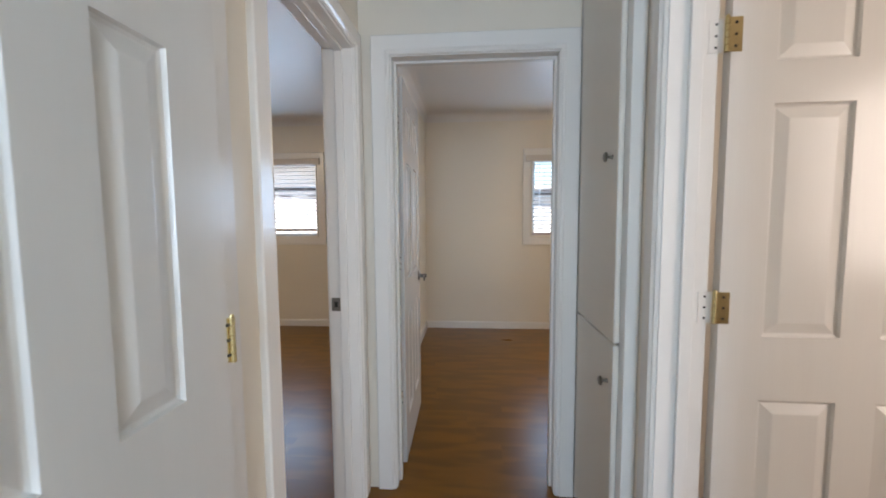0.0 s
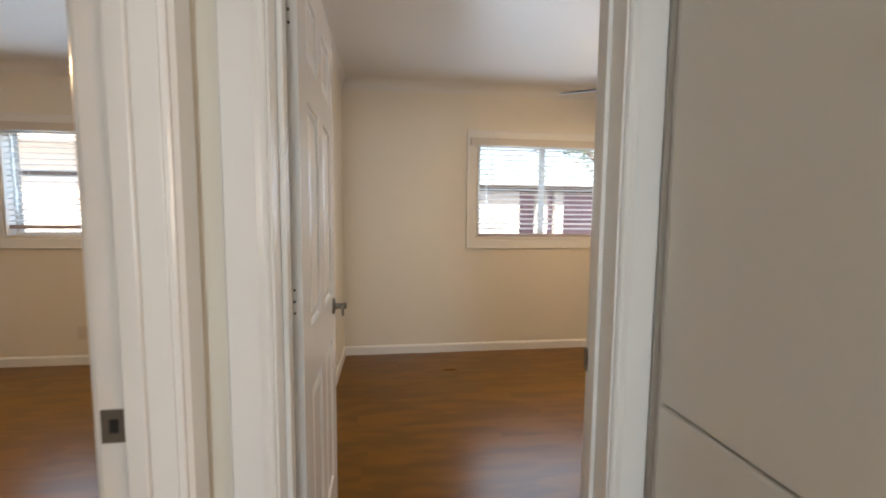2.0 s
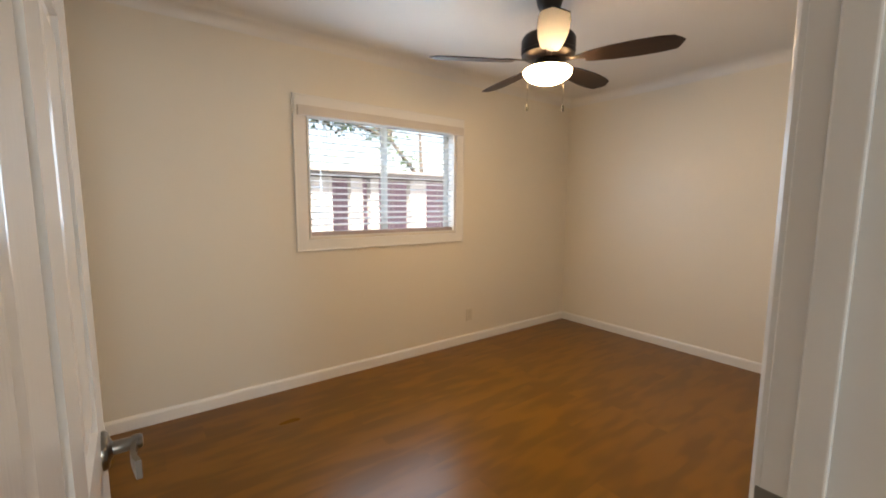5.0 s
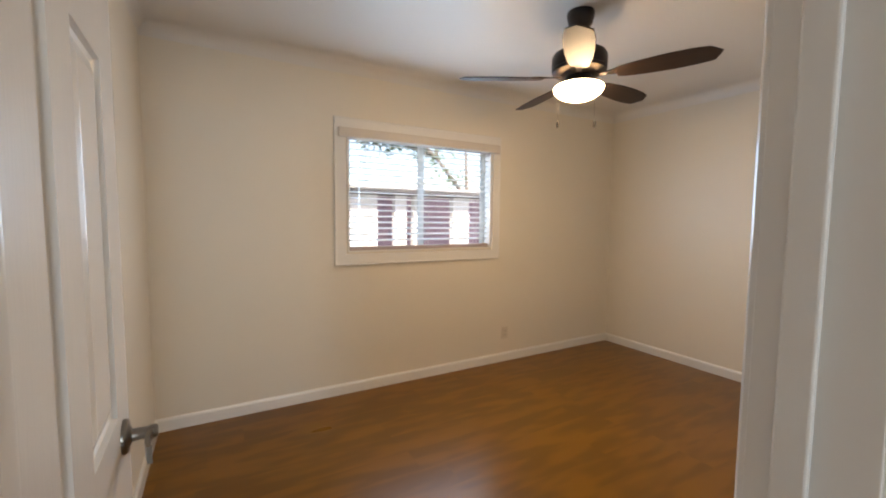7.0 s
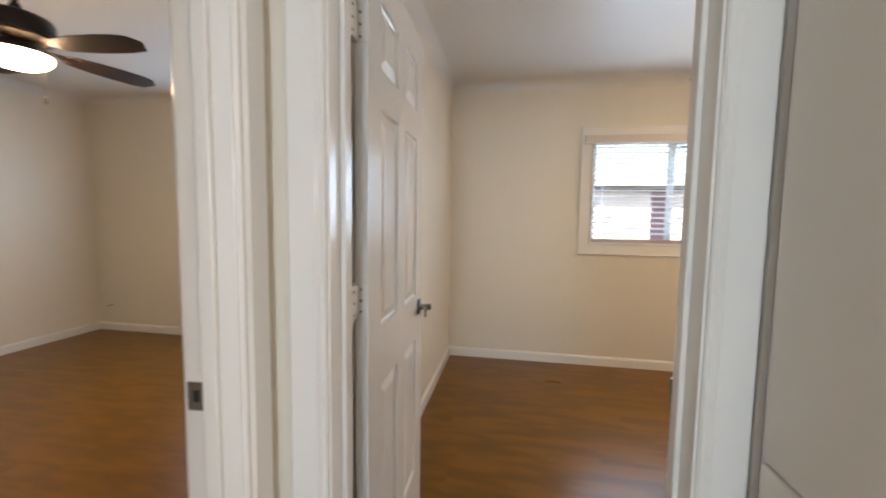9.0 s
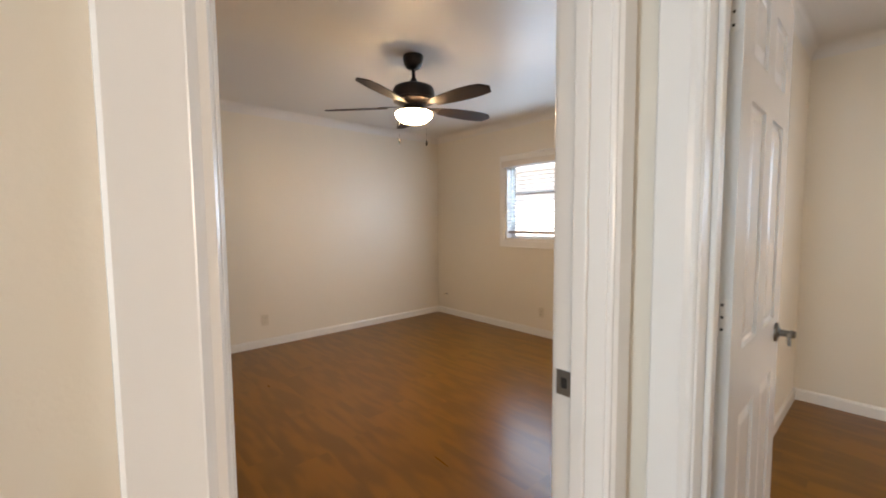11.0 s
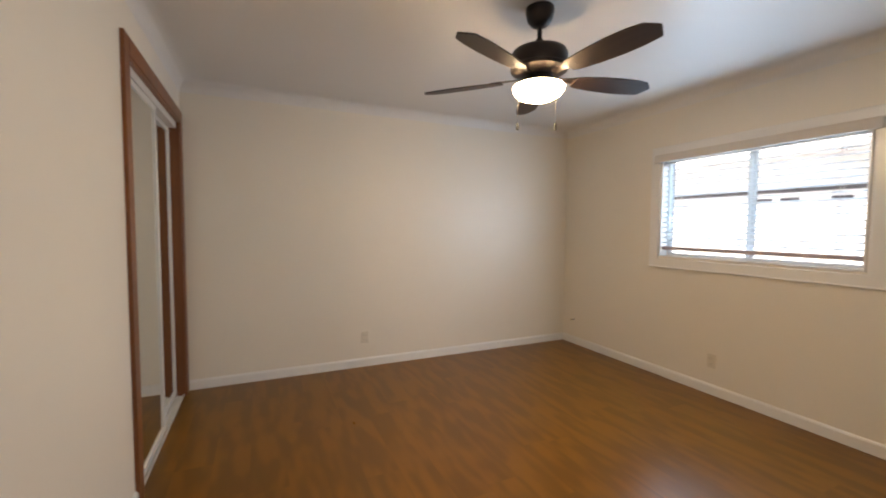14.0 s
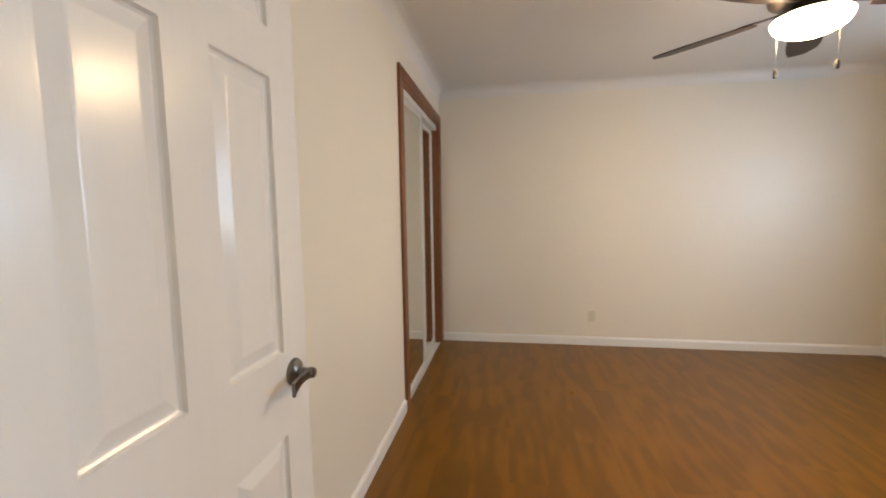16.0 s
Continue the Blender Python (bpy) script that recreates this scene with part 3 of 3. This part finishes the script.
def blind(o, rail_z, val, label):
    """A horizontal slat blind with its valance, cords, wand and bottom rail."""
    x0, x1, z0, z1 = o
    top = thing("window_blind", Matrix.Translation(((x0 + x1) / 2, YN + 0.03, 0)), label, "blind", "window blinds")
    half = (x1 - x0) / 2 - 0.016
    part("headrail", box(bmesh.new(), -half, half, -0.022, 0.025, z1 - 0.05, z1 - 0.004, 0.002), SLAT, top)
    v = part("valance", box(bmesh.new(), val[0] - (x0 + x1) / 2, val[1] - (x0 + x1) / 2, -0.078, -0.056, val[2], val[3], 0.005, 3), VALANCE, top, "beige blind valance")
    for x in (val[0], val[1] - 0.012):
        c = x - (x0 + x1) / 2
        part("valance_return", box(bmesh.new(), c, c + 0.012, -0.0555, -0.032, val[2] + 0.002, val[3] - 0.002, 0.002), VALANCE, v)
    bm = bmesh.new()
    n = 8
    up, dn = [], []
    for k in range(n + 1):
        y = -0.024 + 0.048 * k / n
        z = 0.0035 * math.cos(math.pi * (k / n - 0.5))
        up.append([bm.verts.new((x, y, z + 0.0012)) for x in (-half, half)])
        dn.append([bm.verts.new((x, y, z - 0.0012)) for x in (-half, half)])
    for k in range(n):
        bm.faces.new((up[k][0], up[k][1], up[k + 1][1], up[k + 1][0]))
        bm.faces.new((dn[k][0], dn[k + 1][0], dn[k + 1][1], dn[k][1]))
        for s in (0, 1):
            bm.faces.new((up[k][s], up[k + 1][s], dn[k + 1][s], dn[k][s]))
    for k in (0, n):
        bm.faces.new((up[k][0], up[k][1], dn[k][1], dn[k][0]))
    me = mesh_of("slat", bm, SLAT, True)
    zt = z1 - 0.075
    count = int((zt - rail_z - 0.03) / 0.046)
    for k in range(count + 1):
        s = new("slat", me)
        s.parent = top
        s.location = (0, 0, zt - 0.046 * k)
        s.rotation_euler = (radians(13 + random.uniform(-1.0, 1.0)), 0, 0)
    part("bottom_rail", box(bmesh.new(), -half, half, -0.025, 0.025, rail_z - 0.016, rail_z + 0.016, 0.004), RAIL, top, "rose-grey bottom rail")
    for x in (-half + 0.13, half * 0.04, half - 0.13):
        for y in (-0.0265, 0.0265):
            part("ladder_cord", box(bmesh.new(), x - 0.0015, x + 0.0015, y - 0.0008, y + 0.0008, rail_z, z1 - 0.05), CORD, top)
    part("wand", lathe(bmesh.new(), [(0, rail_z + 0.12), (0.004, rail_z + 0.12), (0.004, z1 - 0.06), (0, z1 - 0.06)], 8, Matrix.Translation((-half + 0.075, -0.035, 0))), SLAT, top)
    return top


blind(WA, 1.175, (-2.775, -1.285, 1.945, 2.015), "white slatted window blind, open, stopping short of the sill")
blind(WB, 1.115, (1.115, 2.575, 1.94, 2.01), "white slatted window blind, open, lowered to the sill")

# ---- closet with mirrored sliding doors ----
closet = thing("closet_frame", Matrix(), "reddish-brown wooden frame round the sliding closet doors", "closet frame", kind="structure")
x0, x1, _, zt = CL
for a in ((x0 - 0.085, x0 + 0.0, 0.003, zt + 0.085), (x1, x1 + 0.085, 0.003, zt + 0.085), (x0, x1, zt, zt + 0.085)):
    part("trim_board", box(bmesh.new(), a[0] + 0.0005, a[1] - 0.0005, YA0 - 0.0, YA0 + 0.018, a[2], a[3], 0.003), OAK, closet)
for a in ((x0 + 0.0005, x0 + 0.016, 0.003, zt - 0.001), (x1 - 0.016, x1 - 0.0005, 0.003, zt - 0.001), (x0 + 0.017, x1 - 0.017, zt - 0.016, zt - 0.0005)):
    part("reveal_board", box(bmesh.new(), a[0], a[1], YA0 - 0.118, YA0 + 0.012, a[2], a[3], 0.002), OAK, closet)
part("top_track", box(bmesh.new(), x0 + 0.018, x1 - 0.018, YA0 - 0.09, YA0 - 0.008, zt - 0.062, zt - 0.017, 0.002), ALU, closet, "white metal sliding door track")
bm = bmesh.new()
box(bm, x0 + 0.018, x1 - 0.018, YA0 - 0.09, YA0 - 0.004, 0.002, 0.008)
for y in (YA0 - 0.005, YA0 - 0.047, YA0 - 0.089):
    box(bm, x0 + 0.018, x1 - 0.018, y - 0.003, y + 0.003, 0.008, 0.022, 0.001)
part("bottom_track", bm, ALU, closet, "white metal floor track")


def mirror_door(a, b, y, label):
    t = thing("mirror_sliding_door", Matrix(), label, "mirror door", "closet doors")
    z0, z1, w, h = 0.024, zt - 0.066, 0.028, 0.030
    for xa, xb in ((a, a + w), (b - w, b)):
        part("stile", box(bmesh.new(), xa, xb, y - h / 2, y + h / 2, z0, z1, 0.004), ALU, t)
    for za, zb in ((z0, z0 + 0.04), (z1 - 0.03, z1)):
        part("rail", box(bmesh.new(), a + w, b - w, y - h / 2 + 0.001, y + h / 2 - 0.001, za, zb, 0.003), ALU, t)
    part("mirror", box(bmesh.new(), a + w, b - w, y - 0.003, y + 0.005, z0 + 0.04, z1 - 0.03), MIRROR, t, "clear mirror glass")


mirror_door(-3.23, x1 - 0.018, YA0 - 0.027, "white-framed mirrored sliding closet door in front")
mirror_door(x0 + 0.018, -3.19, YA0 - 0.068, "white-framed mirrored sliding closet door behind")
bm = bmesh.new()
box(bm, x0, x1, 0.255, 0.8, 1.78, 1.80)
solid("closet_shelf", bm, TRIM, "white shelf inside the closet", "shelf", "")


# ---- ceiling fans ----
def ceiling_fan(x, y, first, chains, label):
    top = thing("ceiling_fan", Matrix.Translation((x, y, 0)), label, "ceiling fan", "ceiling fans")
    Z = CEILING
    part("canopy", lathe(bmesh.new(), [(0, Z), (0.072, Z), (0.074, Z - 0.012), (0.073, Z - 0.03), (0.064, Z - 0.065), (0.046, Z - 0.088), (0.024, Z - 0.098), (0, Z - 0.098)]), BRONZE, top, smooth=True)
    part("downrod", lathe(bmesh.new(), [(0, Z - 0.098), (0.013, Z - 0.098), (0.013, Z - 0.15), (0.022, Z - 0.165), (0.040, Z - 0.205), (0, Z - 0.205)], 24), BRONZE, top, smooth=True)
    part("motor_housing", lathe(bmesh.new(), [(0, Z - 0.197), (0.055, Z - 0.199), (0.10, Z - 0.208), (0.138, Z - 0.224), (0.149, Z - 0.243), (0.150, Z - 0.29), (0.146, Z - 0.305), (0.150, Z - 0.309), (0.146, Z - 0.325), (0.112, Z - 0.343), (0.07, Z - 0.350), (0, Z - 0.350)], 48), BRONZE, top, "dark bronze motor housing", True)
    part("switch_housing", lathe(bmesh.new(), [(0, Z - 0.35), (0.072, Z - 0.35), (0.076, Z - 0.36), (0.076, Z - 0.385), (0.115, Z - 0.392), (0.126, Z - 0.40), (0.126, Z - 0.408), (0, Z - 0.408)], 40), BRONZE, top, smooth=True)
    prof = [(0.128, Z - 0.402)] + [(0.134 * math.cos(a), Z - 0.408 - 0.072 * math.sin(a)) for a in [math.pi / 2 * k / 10 for k in range(10)]] + [(0, Z - 0.480)]
    part("glass_bowl", lathe(bmesh.new(), prof, 40), BULB, top, "lit frosted white glass bowl", True)
    outline = [(0.20, -0.040), (0.23, -0.052), (0.34, -0.066), (0.46, -0.073), (0.56, -0.070), (0.625, -0.060), (0.672, -0.012), (0.668, 0.004), (0.640, 0.060), (0.56, 0.070), (0.46, 0.073), (0.34, 0.066), (0.23, 0.052), (0.20, 0.040)]
    bm = bmesh.new()
    prism(bm, outline, 0.006, Matrix.Translation((0, 0, -0.003)))
    bmesh.ops.bevel(bm, geom=[e for e in bm.edges], offset=0.0015, segments=1, affect="EDGES")
    blade = mesh_of("blade", bm, BLADE)
    bm = bmesh.new()
    prism(bm, [(0.10, -0.016), (0.15, -0.013), (0.19, -0.024), (0.235, -0.034), (0.262, -0.022), (0.268, 0), (0.262, 0.022), (0.235, 0.034), (0.19, 0.024), (0.15, 0.013), (0.10, 0.016)], 0.005, Matrix.Translation((0, 0, 0.004)))
    arm = mesh_of("blade_arm", bm, BRONZE)
    for k in range(5):
        m = Matrix.Translation((0, 0, Z - 0.362)) @ Matrix.Rotation(radians(first + 72 * k), 4, "Z") @ Matrix.Rotation(radians(-12), 4, "X")
        b = new("blade", blade)
        b.parent = top
        b.matrix_local = m
        a = new("blade_arm", arm)
        a.parent = b
        for px, py in ((0.215, 0.018), (0.215, -0.018), (0.25, 0)):
            part("screw", lathe(bmesh.new(), [(0, -0.0055), (0.005, -0.0045), (0.005, -0.003), (0, -0.003)], 8, Matrix.Translation((px, py, 0))), BRONZE, b)
    for s, zb in ((-0.108, 1.915), (0.09, 1.905)):
        dx, dy = s * math.cos(radians(chains)), s * math.sin(radians(chains))
        c = part("pull_chain", lathe(bmesh.new(), [(0, zb), (0.0007, zb), (0.0007, Z - 0.40), (0, Z - 0.40)], 6, Matrix.Translation((dx, dy, 0))), NICKEL, top, "thin metal pull chain")
        part("pull_fob", lathe(bmesh.new(), [(0, zb - 0.040), (0.006, zb - 0.038), (0.0075, zb - 0.02), (0.006, zb - 0.004), (0.002, zb), (0, zb)], 12, Matrix.Translation((dx, dy, 0))), FOB, c, "dark wooden fob", True)
    return top


ceiling_fan(-1.958, 2.838, 222.5, 51.7, "dark bronze five-blade ceiling fan with a lit glass bowl")
ceiling_fan(2.121, 3.486, 150.0, -47.5, "dark bronze five-blade ceiling fan with a lit glass bowl")


# ---- outlets and cable ----
def outlet(m, label):
    t = thing("wall_outlet", m, label, "outlet", "wall outlets")
    part("cover_plate", box(bmesh.new(), -0.035, 0.035, -0.006, 0, -0.057, 0.057, 0.002), PLATE, t)
    for dz in (-0.021, 0.021):
        s = part("socket", box(bmesh.new(), -0.017, 0.017, -0.008, -0.006, dz - 0.014, dz + 0.014, 0.001), PLATE, t)
        for dx in (-0.006, 0.006):
            # raised dark bars give the slots' inner shade by colour, nothing is cut
            part("slot", box(bmesh.new(), dx - 0.001, dx + 0.001, -0.0085, -0.0078, dz - 0.004, dz + 0.005), DARK, s)


outlet(pose(XA0, 2.388, 0.285, 0, 0, 90), "ivory plastic wall outlet above the baseboard")
outlet(pose(-2.22, YN, 0.275, 0, 0, 0), "ivory plastic wall outlet under the window")
outlet(pose(2.70, YN, 0.275, 0, 0, 0), "ivory plastic wall outlet beside the window")
cable = thing("cable_stub", Matrix.Translation((-3.80, YN, 0.285)), "short coaxial cable end sticking out of the wall", "cable")
part("cable_sleeve", lathe(bmesh.new(), [(0, 0), (0.0045, 0), (0.0045, 0.045), (0, 0.045)], 10, Matrix.Rotation(radians(90), 4, "X")), DARK, cable)
part("connector", lathe(bmesh.new(), [(0, 0.045), (0.0065, 0.045), (0.0065, 0.062), (0.001, 0.064), (0.001, 0.07), (0, 0.07)], 10, Matrix.Rotation(radians(90), 4, "X")), BRASS, cable, "brass connector")

# ---- outdoors ----
bm = bmesh.new()
box(bm, -400, 400, -400, 600, -0.6, -0.25)
solid("ground", bm, CONCRETE, "pale concrete yard reaching to the horizon", "ground")
neighbour = thing("neighbour_house", Matrix(), "pale stucco house across the yard with a low roof", "house")
part("house_wall", box(bmesh.new(), -14, 0.4, 9.0, 16, -0.25, 2.55), STUCCO, neighbour)
bm = bmesh.new()
prism(bm, [(8.4, 2.45), (8.4, 2.58), (12.5, 3.9), (16.6, 2.58), (16.6, 2.45)], 15.4, Matrix.Translation((-14.5, 0, 0)) @ Matrix(((0, 0, 1), (1, 0, 0), (0, 1, 0))).to_4x4())
part("house_roof", bm, PALE_ROOF, neighbour)
# board coloured dark to stand in for the eave's shadow line
part("eave_shadow_board", box(bmesh.new(), -14, 0.38, 8.975, 9.0, 1.925, 2.0), FASCIA, neighbour)
for vx in (-4.06, -3.70, -3.07, -1.9):
    part("vent", box(bmesh.new(), vx - 0.12, vx + 0.12, 8.985, 9.0, 1.80, 1.84), FASCIA, neighbour)
carport = thing("patio_shed", Matrix(), "open white-posted shed with reddish board back", "shed")
part("side_wall", box(bmesh.new(), 1.3, 2.83, 8.6, 8.75, -0.25, 1.765), STUCCO, carport, "white plastered side wall")
for a, b in ((3.17, 3.39), (3.55, 3.71), (4.39, 4.75), (5.6, 5.85), (6.6, 6.85)):
    part("post", box(bmesh.new(), a, b, 8.6, 8.75, -0.25, 1.765), STUCCO, carport)
part("beam", box(bmesh.new(), 1.3, 7.6, 8.55, 8.8, 1.766, 1.82), FASCIA, carport)
part("shed_roof", box(bmesh.new(), 1.2, 7.7, 8.3, 11.2, 1.861, 1.90), STUCCO, carport)
bm = bmesh.new()
for k in range(40):
    box(bm, 1.3 + 0.158 * k, 1.3 + 0.158 * k + 0.15, 10.9, 10.93, -0.25, 1.86)
tagged(part("board_back", bm, SHED, carport), kind="stuff")


def tree(x, y, h, label):
    t = thing("tree", Matrix.Translation((x, y, -0.25)), label, "tree")
    rnd = random.Random(5)
    bm = bmesh.new()
    tips = []

    def limb(p, d, length, r, depth):
        q = p + d * length
        z = d.normalized()
        ux = z.orthogonal().normalized()
        uy = z.cross(ux)
        ring = [[bm.verts.new(c + (ux * math.cos(a) + uy * math.sin(a)) * rr) for a in [2 * math.pi * k / 7 for k in range(7)]] for c, rr in ((p, r), (q, r * 0.66))]
        for k in range(7):
            bm.faces.new((ring[0][k], ring[0][(k + 1) % 7], ring[1][(k + 1) % 7], ring[1][k]))
        tips.append((p + q) / 2)
        tips.append(q)
        if depth:
            for _ in range(3):
                n = (d + Vector((rnd.uniform(-0.9, 0.9), rnd.uniform(-0.9, 0.9), rnd.uniform(-0.2, 0.6)))).normalized()
                limb(q, n, length * rnd.uniform(0.6, 0.8), r * 0.6, depth - 1)

    limb(Vector((0, 0, 0)), Vector((0, 0, 1)), h * 0.36, 0.12, 4)
    part("trunk", bm, BARK, t)
    bm = bmesh.new()
    for tip in tips[6:]:
        for _ in range(34):
            c = tip + Vector([rnd.gauss(0, 0.2) for _ in range(3)])
            a = Vector([rnd.gauss(0, 1) for _ in range(3)]).normalized()
            b = a.orthogonal().normalized()
            bm.faces.new([bm.verts.new(c + v) for v in (a * 0.09, b * 0.04, a * -0.09, b * -0.04)])
    tagged(part("crown", bm, LEAF, t), kind="stuff")


tree(7.3, 12.6, 6.2, "leafy garden tree behind the shed")

# ---- floor ----
bm = bmesh.new()
box(bm, -4.13, 4.28, -2.2, YN + 0.15, -0.25, -0.012)
floor = solid("floor", bm, UNDER, "orange-brown laminate plank floor through hall and bedrooms", "floor")
PW, PL = 0.19, 1.21
FX0, FX1 = -4.10, 4.25


def plank_mesh(a, b):
    """A plank's mesh from a to b along its length."""
    return mesh_of("plank", box(bmesh.new(), a, b, 0, PW, -0.012, 0), FLOOR)


whole = plank_mesh(0, PL)
rnd = random.Random(11)
y = -2.2
while y < YN:
    x = FX0 - rnd.uniform(0, PL * 0.9)
    while x < FX1 - 0.02:
        a, b = max(0, FX0 - x), min(PL, FX1 - x)
        p = new("plank", whole if a == 0 and b == PL else plank_mesh(a, b))
        p.parent = floor
        p.location = (x, y, 0)
        x += PL
    y += PW
